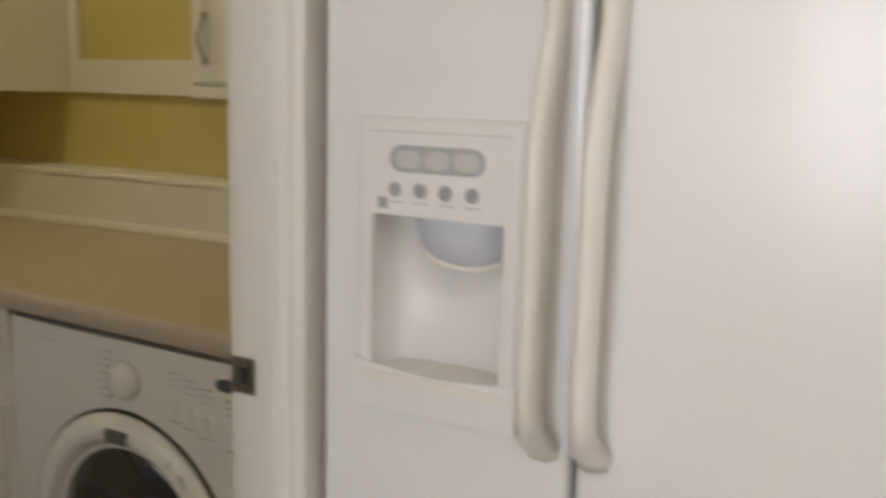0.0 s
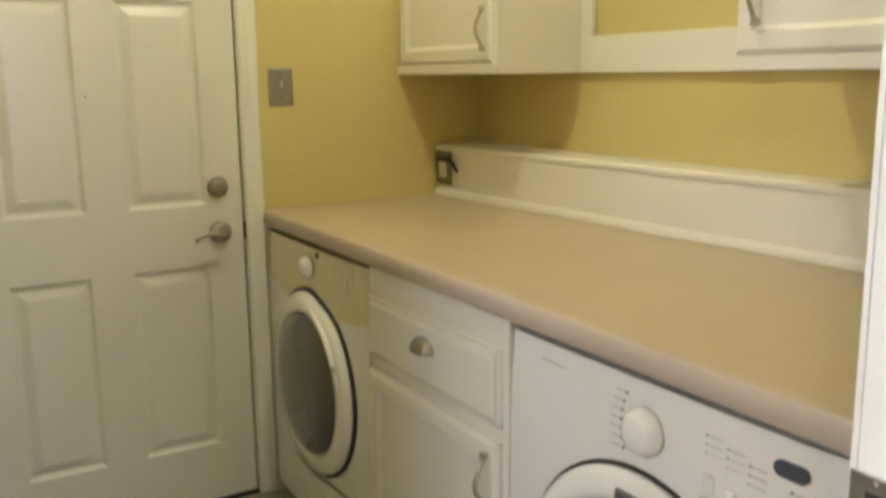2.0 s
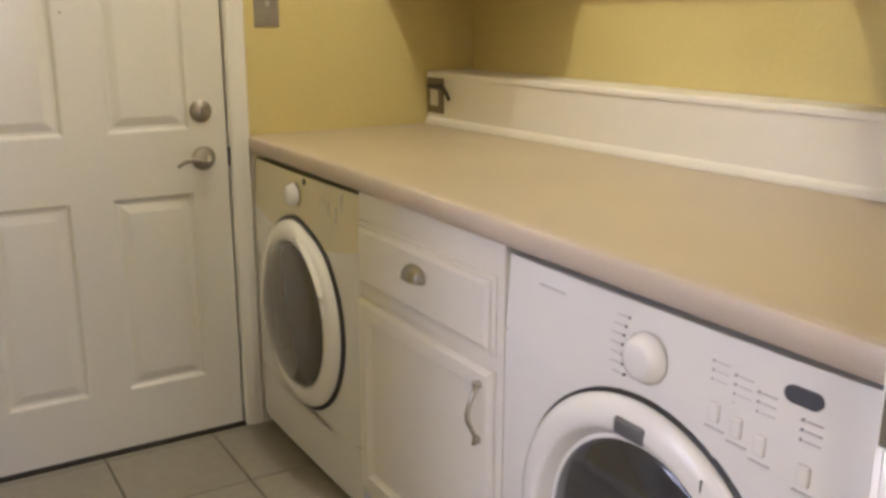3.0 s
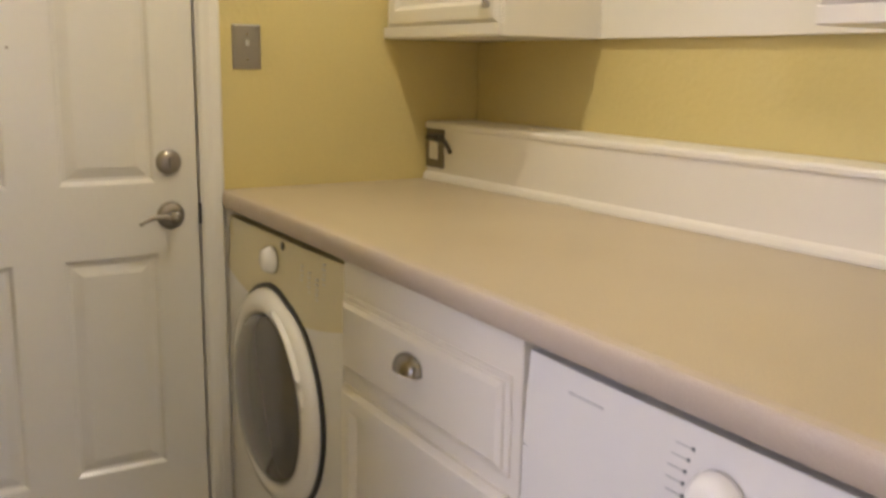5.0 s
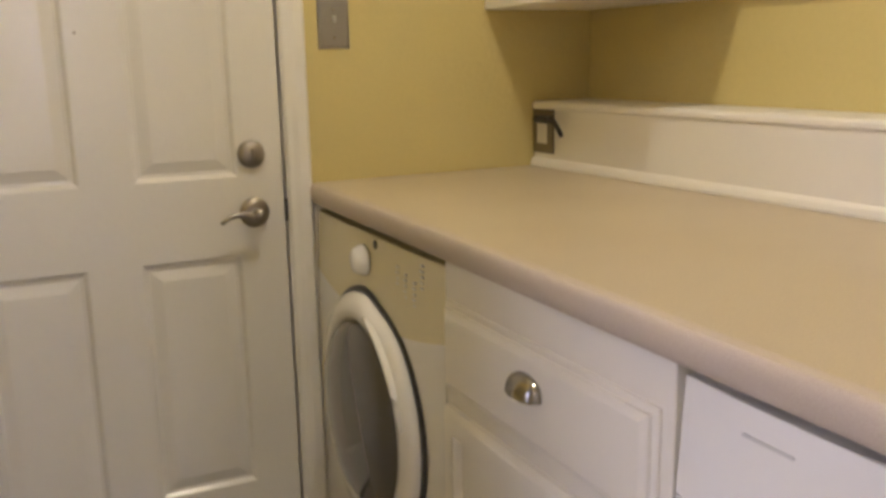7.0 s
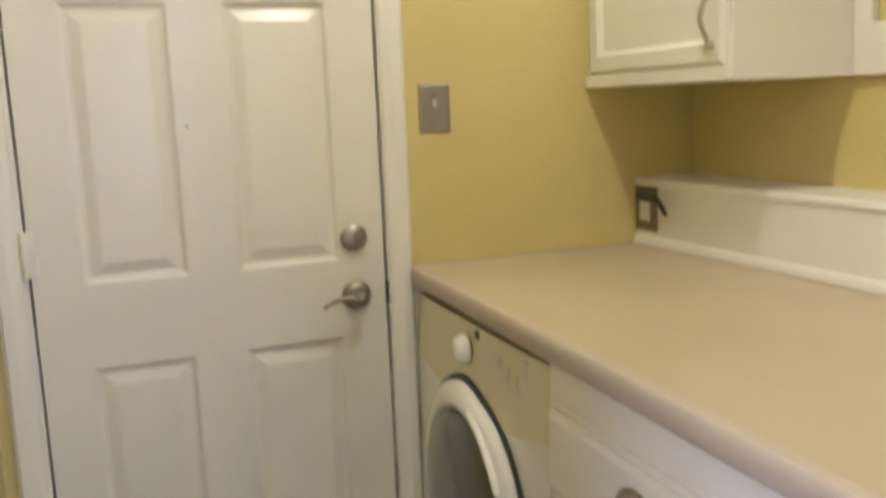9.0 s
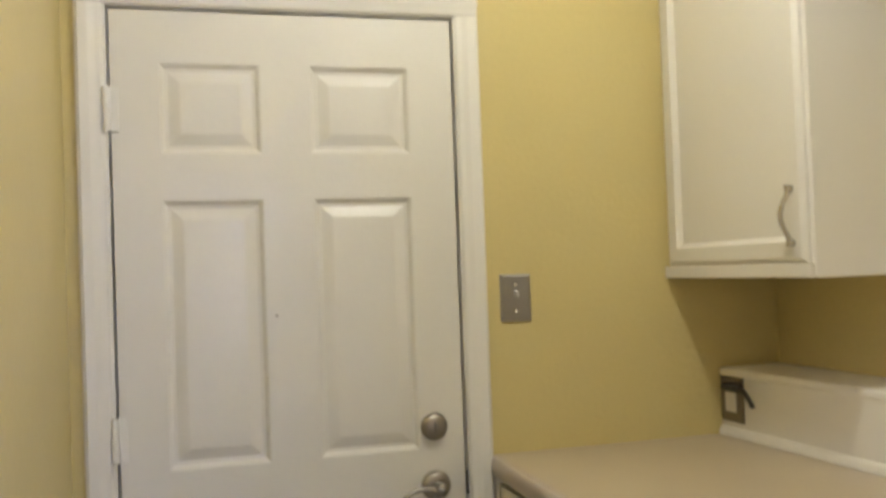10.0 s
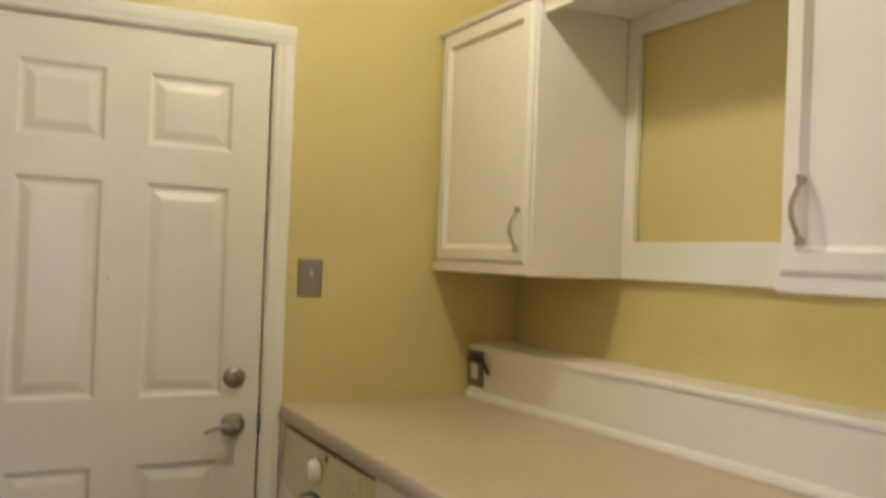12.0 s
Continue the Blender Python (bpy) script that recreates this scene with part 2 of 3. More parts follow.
bm = boxed(KIT_W - 0.12, WX0, KIT_S - 0.12, KIT_S, 0, CEIL)
box(bm, WX1, EAST + 0.12, KIT_S - 0.12, KIT_S, 0, CEIL)
box(bm, WX0, WX1, KIT_S - 0.12, KIT_S, 0, WZ0)
box(bm, WX0, WX1, KIT_S - 0.12, KIT_S, WZ1, CEIL)
structure("wall_kitchen_south", bm, kitchen_paint, "plain pale kitchen wall with a window", "wall")

def window(name, at, along, length, label):
    """A window in a wall: outer frame, one mullion, a pane; along runs the wall, the frame sits in its thickness."""
    w = tagged(new(name), label, "window", kind="structure")
    w.matrix_world = Matrix.Translation(at)
    flip = along == "y"

    def bar(a, b, z0, z1, deep):
        lo, hi = -0.09 + deep, -0.03 - deep
        if flip:
            return (at[0] + lo, at[0] + hi, at[1] + a, at[1] + b, z0, z1)
        return (at[0] + a, at[0] + b, at[1] + lo, at[1] + hi, z0, z1)
    for a in (0, length / 2 - 0.02, length - 0.04):
        part("window_frame", boxed(*bar(a, a + 0.04, WZ0, WZ1, 0), bevel=0.004), trim_white, w)
    for z in (WZ0, WZ1 - 0.04):
        part("window_frame", boxed(*bar(0.04, length - 0.04, z, z + 0.04, 0.004), bevel=0.004), trim_white, w)
    p = part("pane", boxed(*bar(0.03, length - 0.03, WZ0 + 0.03, WZ1 - 0.03, 0.027)), pane_glass, w)
    p.visible_shadow = False


window("window_1", (WX0, KIT_S, WZ0), "x", WX1 - WX0, "white framed kitchen window")
window("window_3", (-2.1, -1.5, WZ0), "y", 0.8, "white framed hall window")
window("window_2", (KIT_W, VY0, WZ0), "y", VY1 - VY0, "white framed kitchen side window")
structure("ground", boxed(-60, 60, -120, 60, -0.3, -0.2), shader("lawn", (0.07, 0.11, 0.04), 0.9, grain=0.5, scale=8), "grassy ground outside the window", "ground")

# Casings: a stepped moulding round an opening.
CASING = ((0, 0), (0.058, 0), (0.058, 0.012), (0.050, 0.018), (0.030, 0.017), (0.016, 0.012), (0.006, 0.010), (0, 0.006))


def casing(y, x0, x1, top, sign):
    """Two legs and a head round an opening from x0 to x1; sign -1 stands out along -y."""
    bm = bmesh.new()
    prism(bm, CASING, lambda u, v, w: Vector((x1 + u, y + sign * v, w)), 0, top)
    prism(bm, CASING, lambda u, v, w: Vector((x0 - u, y + sign * v, w)), 0, top)
    prism(bm, CASING, lambda u, v, w: Vector((w, y + sign * (v + 0.0005), top + u)), x0 - 0.058, x1 + 0.058)
    return bm


structure("trim_back_door", casing(-0.0005, DOOR_W - 0.010, DOOR_E + 0.006, DOOR_H + 0.006, -1), trim_white, "white moulded door casing", "door casing")
bm = prism(bmesh.new(), CASING, lambda u, v, w: Vector((JAMB_W - u, STUB_S - 0.0005 - v, w)), 0, 2.05)
prism(bm, CASING, lambda u, v, w: Vector((w, STUB_S - 0.001 - v, 2.05 + u)), JAMB_W - 0.058, JAMB_E + 0.03)
box(bm, JAMB_E, JAMB_E + 0.058, STUB_S - 0.0035, STUB_S - 0.0005, 0, 2.05)
structure("trim_kitchen_side", bm, trim_white, "white casing of the laundry opening, flat beside the refrigerator", "door casing")
structure("trim_laundry_side", prism(bmesh.new(), CASING, lambda u, v, w: Vector((JAMB_E + u, STUB_N + 0.0005 + v, w)), 0, 2.108), trim_white, "white moulded casing of the laundry opening", "door casing")
bm = boxed(DOOR_W - 0.012, DOOR_W - 0.003, 0.0, 0.12, 0, DOOR_H + 0.003)
box(bm, DOOR_E + 0.003, DOOR_E + 0.012, 0.0, 0.12, 0, DOOR_H + 0.003)
box(bm, DOOR_W - 0.012, DOOR_E + 0.012, 0.0, 0.12, DOOR_H + 0.003, DOOR_H + 0.012)
structure("jamb_back_door", bm, trim_white, "white back door jamb", "door jamb")
# Dark sheet added behind the slab so that the gaps round it look shaded.
structure("backing_back_door", boxed(DOOR_W - 0.012, DOOR_E + 0.012, 0.10, 0.118, 0, DOOR_H), gap_dark, "dark sheet behind the back door for the shade in its gaps", "door stop")
structure("threshold", boxed(DOOR_W - 0.003, DOOR_E + 0.003, -0.008, 0.1, -0.004, 0.008, 0.003), gap_dark, "dark metal door threshold", "threshold")
structure("jamb_laundry_east", boxed(JAMB_E, JAMB_E + 0.02, STUB_S, STUB_N, 0, 2.05, 0.002), trim_white, "white jamb of the laundry opening", "door jamb")
STOP = ((0, 0), (0, 0.006), (0.004, 0.012), (0.014, 0.014), (0.018, 0.009), (0.021, 0.009), (0.025, 0.014), (0.040, 0.014), (0.044, 0.008), (0.044, 0))
structure("trim_door_stop", prism(bmesh.new(), STOP, lambda u, v, w: Vector((JAMB_E - v, STUB_S + 0.014 + u, w)), 0, 2.05), trim_white, "white door stop strip on the jamb", "door stop")
structure("jamb_laundry_west", boxed(JAMB_W - 0.02, JAMB_W, STUB_S, STUB_N, 0, 2.05, 0.002), trim_white, "white jamb of the laundry opening", "door jamb")
structure("jamb_laundry_head", boxed(JAMB_W, JAMB_E, STUB_S, STUB_N, 2.05, 2.07, 0.002), trim_white, "white head jamb of the laundry opening", "door jamb")

bm = boxed(WEST, WEST + 0.012, -1.00, -0.02, 0, 0.085, 0.003)
structure("baseboard_west", bm, trim_white, "white baseboard", "baseboard")
structure("baseboard_north", boxed(0.058, 0.30, -0.012, 0, 0, 0.085, 0.003), trim_white, "white baseboard", "baseboard")

# A boxed-in chase above the back door, its shade put into the colour.
chase = thing("wall_chase", (-0.75, -0.03, 2.079), "pale boxed-in chase, shade in its taupe grey colour, with a white trim strip above the door", "chase")
part("box", boxed(WEST, -0.624, -0.055, 0, 2.105, CEIL, 0.002), taupe, chase)
part("trim_strip", prism(bmesh.new(), ((0, 0), (0.064, 0), (0.067, 0.008), (0.060, 0.027), (0, 0.028)), lambda u, v, w: Vector((w, -u, 2.081 + v)), WEST, -0.612), trim_white, chase)


# ---- doors ----
def six_panel(parent, put, u0, u1, z0, z1, thick, columns, rows, material):
    """Stiles and rails with six raised panels let into them."""
    bm = bmesh.new()
    us = [u0] + [u for c in columns for u in c] + [u1]
    vs = [z0] + [v for r in rows for v in r] + [z1]
    for i in range(len(us) - 1):
        for j in range(len(vs) - 1):
            if i % 2 and j % 2:
                continue
            bm.faces.new([bm.verts.new(put(u, v, 0)) for u, v in ((us[i], vs[j]), (us[i + 1], vs[j]), (us[i + 1], vs[j + 1]), (us[i], vs[j + 1]))])
    bmesh.ops.remove_doubles(bm, verts=bm.verts, dist=1e-5)
    nested(bm, put, u0, u1, z0, z1, ((0, 0), (0, -thick)))
    bmesh.ops.remove_doubles(bm, verts=bm.verts, dist=1e-5)
    slab = part("slab", bm, material, parent)
    for c in columns:
        for r in rows:
            part("panel", nested(bmesh.new(), put, c[0], c[1], r[0], r[1],
                                 ((0, 0), (0.004, -0.002), (0.011, -0.0095), (0.019, -0.0105), (0.042, -0.0025), (0.046, -0.0015))), material, slab)
    return slab


back_door = tagged(new("door_1"), "white six-panel back door, closed", "door", kind="structure")
back_door.matrix_world = Matrix.Translation((DOOR_W, 0, 0))
six_panel(back_door, on_north(0.004), DOOR_W + 0.003, DOOR_E - 0.004, 0.012, DOOR_H - 0.003, 0.04,
          ((-0.699, -0.474), (-0.359, -0.122)), ((0.198, 0.789), (0.978, 1.586), (1.692, 1.899)), door_white)


def rose(parent, x, z, r, name, label):
    return part(name, lathe(bmesh.new(), ((r, 0), (r, 0.005), (r * 0.95, 0.010), (r * 0.80, 0.015), (r * 0.5, 0.0185), (r * 0.2, 0.020), (0.001, 0.020)), (x, 0.003, z), "y", 28), door_nickel, parent, label)


bolt = rose(back_door, -0.087, 1.031, 0.033, "deadbolt", "brushed nickel deadbolt")
part("thumb_turn", boxed(-0.0895, -0.0845, -0.027, -0.014, 1.017, 1.045, 0.002), door_nickel, bolt)
lever_rose = rose(back_door, -0.087, 0.890, 0.036, "lever_rose", "brushed nickel lever set")
bm = lathe(bmesh.new(), ((0.012, 0.01), (0.011, 0.045), (0.016, 0.048), (0.016, 0.060), (0.006, 0.064)), (-0.087, 0.003, 0.890), "y", 18)
tube(bm, [(-0.087 - 0.0092 * i, -0.052, 0.883 + 0.014 * math.sin(math.pi * i / 12) - 0.013 * (i / 10) ** 3) for i in range(11)],
     [(0.006, 0.0095 - 0.0005 * i) for i in range(11)], 12)
part("lever", bm, door_nickel, lever_rose)
part("keyhole_button", lathe(bmesh.new(), ((0.006, 0), (0.006, 0.003), (0.002, 0.004)), (-0.087, -0.060, 0.890), "y", 12), steel, lever_rose)
part("scuff_mark", lathe(bmesh.new(), ((0.004, 0), (0.0035, 0.0006), (0.001, 0.0007)), (-0.452, 0.0039, 1.315), "y", 9), taupe, back_door, "small grey scuff")
part("latch_plate", boxed(-0.0105, -0.0055, -0.004, 0.006, 0.862, 0.918, 0.001), black_plastic, back_door)
for z in (1.79, 1.057, 0.26):
    hinge = part("hinge", lathe(bmesh.new(), ((0.0075, -0.05), (0.008, -0.049), (0.008, 0.049), (0.0075, 0.05)), (DOOR_W - 0.004, -0.0135, z), "z", 14), trim_white, back_door, "painted-over white hinge")
    part("leaf", boxed(DOOR_W + 0.002, DOOR_W + 0.020, -0.0035, 0.005, z - 0.05, z + 0.05, 0.001), trim_white, hinge)

# The opening in the west wall, of which only the casing's edge shows.
bm = prism(bmesh.new(), CASING, lambda u, v, w: Vector((WEST + 0.0005 + v * 1.3, HY1 + u, w)), 0, 2.094)
prism(bm, CASING, lambda u, v, w: Vector((WEST + 0.0005 + v * 1.3, HY0 - u, w)), 0, 2.094)
prism(bm, CASING, lambda u, v, w: Vector((WEST + 0.001 + v * 1.3, w, 2.036 + u)), HY0, HY1)
structure("trim_hall", bm, trim_white, "white moulded casing of the hall opening", "door casing")
bm = boxed(WEST - 0.12, WEST, HY0 - 0.011, HY0, 0, 2.036)
box(bm, WEST - 0.12, WEST, HY1, HY1 + 0.011, 0, 2.036)
box(bm, WEST - 0.12, WEST, HY0 - 0.011, HY1 + 0.011, 2.036, 2.041)
structure("jamb_hall", bm, trim_white, "white jamb of the hall opening", "door jamb")

# ---- switch and outlet ----
plate = thing("light_switch", (0.132, 0, 1.331), "brushed steel light switch plate on the yellow wall", "light switch")
part("plate", nested(bmesh.new(), on_north(0), 0.093, 0.172, 1.272, 1.390, ((0, 0), (0.0005, 0.004), (0.005, 0.0065))), steel, plate)
part("toggle", boxed(0.1275, 0.1375, -0.017, -0.0055, 1.333, 1.350, 0.003), print_pale, plate, "pale toggle")
for z in (1.298, 1.364):
    part("screw", lathe(bmesh.new(), ((0.0035, 0), (0.003, 0.001), (0.001, 0.0012)), (0.1325, -0.0064, z), "y", 10), nickel, plate)


# ---- counter, ledge and machines ----
TOP, FRONT, THICK = 0.95, 0.032, 0.049
counter = thing("countertop", (0.4, -1.1, TOP - THICK), "beige speckled laminate countertop with a rounded front edge", "countertop")
bm = bmesh.new()
nose = [(FRONT + 0.022, TOP - THICK), (FRONT + 0.012, TOP - THICK)] + [(FRONT + 0.016 - 0.016 * math.sin(a) ** 0.6, TOP - THICK / 2 - THICK / 2 * math.cos(a)) for a in np.linspace(0.4, math.pi - 0.4, 11)] + [(FRONT + 0.022, TOP)]


def out_of_true(w):
    """The counter's front edge stands a little further out towards the kitchen."""
    return 0.017 + 0.0105 * w


part("front_edge", prism(bm, nose, lambda u, v, w: Vector((u + out_of_true(w), w, v)), -0.002, STUB_N + 0.002), edge_laminate, counter, "pinkish rounded laminate edge")
slab_ends = ((FRONT + 0.0222 + out_of_true(-0.002), -0.002), (EAST - 0.001, -0.002), (EAST - 0.001, STUB_N + 0.002), (FRONT + 0.0222 + out_of_true(STUB_N + 0.002), STUB_N + 0.002))
part("worktop", prism(bmesh.new(), slab_ends, lambda u, v, w: Vector((u, v, w)), TOP - THICK, TOP), laminate, counter)

ledge = thing("utility_ledge", (0.8, -1.1, TOP), "white boxed ledge along the back of the counter", "ledge")


def ledge_x(y):
    """The ledge's face; it runs slightly out of true with the wall."""
    return 0.697 - 0.050 * y


A, B = -0.004, STUB_N + 0.004
part("face_board", prism(bmesh.new(), ((0, TOP + 0.001), (0.018, TOP + 0.001), (0.018, 1.105), (0, 1.105)), lambda u, v, w: Vector((ledge_x(w) + u, w, v)), A, B), cabinet_white, ledge)
bm = bmesh.new()
lip = [(0.0, 0.0), (-0.003, 0.0005), (-0.005, 0.004), (-0.005, 0.013), (-0.002, 0.018), (0.004, 0.0202)]
ends = [[bm.verts.new((ledge_x(w) + u, w, 1.105 + v)) for u, v in lip] + [bm.verts.new((EAST - 0.002, w, 1.1252)), bm.verts.new((EAST - 0.002, w, 1.105))] for w in (A, B)]
for i in range(8):
    bm.faces.new((ends[0][i], ends[0][(i + 1) % 8], ends[1][(i + 1) % 8], ends[1][i]))
for e in ends:
    bm.faces.new(e)
part("cap_board", bm, cabinet_white, ledge)
part("base_moulding", prism(bmesh.new(), ((0, 0), (0.012, 0), (0.012, 0.006), (0.009, 0.016), (0.004, 0.022), (0, 0.023)), lambda u, v, w: Vector((ledge_x(w) - u, w, TOP + 0.001 + v)), A, B), cabinet_white, ledge)

LX = ledge_x(-0.05)
outlet = thing("power_outlet", (LX, -0.05, 1.05), "steel outlet plate, dark reflection in its colour, with a white receptacle on the ledge", "outlet")
part("plate", nested(bmesh.new(), on_east(LX), -0.098, -0.003, 0.988, 1.1045, ((0, -0.004), (0.0005, 0.004), (0.004, 0.006))), dim_reflection_steel, outlet)
part("receptacle", boxed(LX - 0.009, LX - 0.005, -0.075, -0.028, 1.014, 1.086, 0.002), trim_white, outlet)
plug = thing("power_plug", (LX - 0.03, -0.07, 1.075), "black plug with a short cord in the outlet", "plug")
part("body", prism(bmesh.new(), ((0.009, -0.011), (0.026, -0.010), (0.034, -0.005), (0.035, 0.002), (0.032, 0.008), (0.022, 0.010), (0.009, 0.010)), lambda u, v, w: Vector((LX - u, w, 1.080 + v)), -0.108, -0.050), black_plastic, plug)
part("cord", tube(bmesh.new(), [(LX - 0.022, -0.104 - 0.013 * i, 1.082 - 0.0016 * i * i) for i in range(6)], [0.009, 0.0085, 0.0075, 0.0068, 0.006, 0.006], 8), black_plastic, plug)


def bow_pull(parent, x, y, z0, z1, name="handle"):
    """A nickel pull: two feet with flared ends and a bowed bar between."""
    bm = bmesh.new()
    pts, rad = [], []
    for i in range(25):
        s = i / 24
        out = 0.009 + 0.019 * max(0.0, math.sin(math.pi * (s - 0.12) / 0.76)) ** 1.2 if 0.12 < s < 0.88 else 0.009
        pts.append((x - out, y, z0 + (z1 - z0) * s))
        end = abs(2 * s - 1)
        rad.append((0.0044 + 0.0036 * max(0, end - 0.7) / 0.3 + 0.0018 * (1 - end), 0.0042 + 0.0014 * end))
    tube(bm, pts, rad, 10)
    for z in (z0 + 0.008, z1 - 0.008):
        lathe(bm, ((0.0085, 0), (0.0075, 0.005), (0.0045, 0.010)), (x, y, z), "x", 12)
    return part(name, bm, nickel, parent, "satin nickel bow pull")


def framed_front(name, parent, x, y0, y1, z0, z1):
    """A cabinet door: frame, small inner bevel, flat panel; y0 is the end nearer the back door."""
    door = part(name, nested(bmesh.new(), on_east(x), y1, y0, z0, z1, ((0, -0.018), (0, -0.009), (0.002, -0.007), (0.009, -0.001), (0.012, 0), (0.044, 0), (0.046, -0.003), (0.056, -0.013)), close=False), cabinet_white, parent)
    part("panel", nested(bmesh.new(), on_east(x), y1 + 0.055, y0 - 0.055, z0 + 0.055, z1 - 0.055, ((0, -0.017), (0, -0.0125))), cabinet_white, door)
    return door


# Base cabinet between the machines.
FACE = 0.057
base = thing("base_cabinet", (0.3, -1.08, 0), "white base cabinet with one drawer above one door", "cabinet")
CY0, CY1 = -0.754, -1.366
bm = boxed(FACE, 0.66, CY1, CY0, 0.10, TOP - THICK - 0.001, 0.002)
part("body", bm, cabinet_white, base)
part("toe_kick", boxed(FACE + 0.06, 0.64, CY1 + 0.01, CY0 - 0.01, 0, 0.10), cabinet_white, base)
drawer = part("drawer", nested(bmesh.new(), on_east(FACE - 0.018), -1.344, -0.764, 0.668, 0.832,
                               ((0, -0.0178), (0, -0.013), (0.002, -0.0115), (0.010, -0.011), (0.0112, -0.005), (0.013, -0.0038), (0.019, -0.001), (0.022, 0))), cabinet_white, base)
bm = bmesh.new()
cols, rows_ = 14, 7
grid = []
for j in range(rows_ + 1):
    el = (math.pi / 2) * j / rows_
    grid.append([bm.verts.new((FACE - 0.018 - 0.026 * math.cos(el) * math.sin(a) ** 0.8 - 0.001, -1.061 + 0.043 * math.cos(a), 0.757 + 0.034 * math.sin(el) * max(math.sin(a), 0) ** 0.6)) for a in np.linspace(0.02, math.pi - 0.02, cols)])
for r, s in zip(grid, grid[1:]):
    for i in range(cols - 1):
        bm.faces.new((r[i], r[i + 1], s[i + 1], s[i])).smooth = True
bmesh.ops.solidify(bm, geom=bm.faces, thickness=0.002)
part("cup_pull", bm, nickel, drawer, "satin nickel cup pull")
cab_door = framed_front("door", base, FACE - 0.018, -0.764, -1.344, 0.125, 0.638)
bow_pull(cab_door, FACE - 0.018, -1.310, 0.478, 0.612)
filler = thing("filler_panel", (0.3, -2.17, 0), "white filler panel at the end of the counter", "panel")
part("board", boxed(FACE, FACE + 0.02, STUB_N + 0.022, -2.136, 0, TOP - THICK - 0.001, 0.002), cabinet_white, filler)
end_panel = thing("filler_panel", (0.3, -0.009, 0), "white end panel between the dryer and the wall", "panel")
part("board", boxed(0.058, 0.66, -0.016, -0.001, 0, TOP - THICK - 0.001, 0.002), cabinet_white, end_panel)


def washer(name, y0, w, label, glass, second):
    """A front-loading machine; its left end is at y0."""
    x = 0.058 if second else 0.052
    yc, zc, top = y0 - w / 2, 0.487 if second else 0.448, 0.884
    m = thing(name, (0.4, yc, 0), label, "washing machine", "front loaders under the counter")
    body = part("body", boxed(x + 0.030, 0.69, y0 - w, y0, 0.03, top - 0.002, 0.012, 3), enamel, m)
    for y in (y0 - 0.06, y0 - w + 0.06):
        for fx in (0.12, 0.62):
            part("foot", lathe(bmesh.new(), ((0.02, 0), (0.02, 0.012), (0.012, 0.016), (0.012, 0.032)), (fx, y, 0), "z", 12), black_plastic, body)

    # Curved front: the lower panel bulges out a little towards the middle.
    def skin(z0, z1, lift, lean, curve):
        bm = bmesh.new()
        n, rows = 18, 5
        lines = []
        for j in range(rows + 1):
            t = j / rows
            line = []
            for i in range(n + 1):
                s = i / n * 2 - 1
                z = z0 + (z1 - z0) * t + curve * (1 - s * s) * (1 - t)
                line.append(bm.verts.new((x - lift * (1 - s ** 4) + lean * t, yc - s * (w / 2 - 0.004), z)))
            lines.append(line)
        rim = lines[0] + [q[-1] for q in lines[1:]] + lines[-1][-2::-1] + [q[0] for q in lines[-2:0:-1]]
        for p, q in zip(lines, lines[1:]):
            for i in range(n):
                bm.faces.new((p[i], p[i + 1], q[i + 1], q[i])).smooth = True
        back = [bm.verts.new((x + 0.029, v.co.y, v.co.z)) for v in rim]
        for i in range(len(rim)):
            f = bm.faces.new((rim[i - 1], rim[i], back[i], back[i - 1]))
            for e in f.edges:
                e.smooth = False
        return bm

    console = part("console", skin(0.742, top, 0.008, 0.010, -0.045), wall_tinted_panel if second else enamel, m, "control panel with the yellow wall's reflection in its cream colour" if second else "")
    part("front_panel", skin(0.215, 0.738, 0.006, 0.0, -0.03), enamel, m)
    part("kick_panel", skin(0.04, 0.208, 0.006, 0.0, 0.0), enamel, m)

    # Door: ring, black line for the seal and the gap's shade, and bowl of glass.
    if second:
        ring = ((0.268, 0.0), (0.270, 0.012), (0.266, 0.022), (0.255, 0.030), (0.234, 0.036), (0.218, 0.036), (0.211, 0.030), (0.209, 0.012))
        bowl = ((0.2085, 0.012), (0.2085, 0.030), (0.202, 0.040), (0.178, 0.053), (0.13, 0.063), (0.07, 0.068), (0.004, 0.070))
    else:
        ring = ((0.284, 0.0), (0.287, 0.010), (0.284, 0.018), (0.270, 0.027), (0.245, 0.031), (0.236, 0.030), (0.230, 0.024), (0.217, 0.004), (0.214, -0.006))
        bowl = ((0.2135, -0.006), (0.212, 0.0), (0.20, 0.006), (0.14, 0.013), (0.08, 0.016), (0.004, 0.017))
    door = part("door", lathe(bmesh.new(), ring, (x - 0.004, yc, zc), "x", 72, ear=-0.012 if second else 0.0), enamel, m, "white ring of the porthole door")
    edge = 0.281 if second else 0.2935
    part("seal_and_gap_shade", lathe(bmesh.new(), ((edge, -0.004), (edge - 0.0005, 0.007), (edge - 0.012, 0.008), (edge - 0.014, -0.004)), (x - 0.004, yc, zc), "x", 72, ear=-0.012 if second else 0.0), black_plastic, m)
    part("glass", lathe(bmesh.new(), bowl, (x - 0.004, yc, zc), "x", 56), glass, door)
    if second:
        turns = np.linspace(1.80, 2.95, 16)
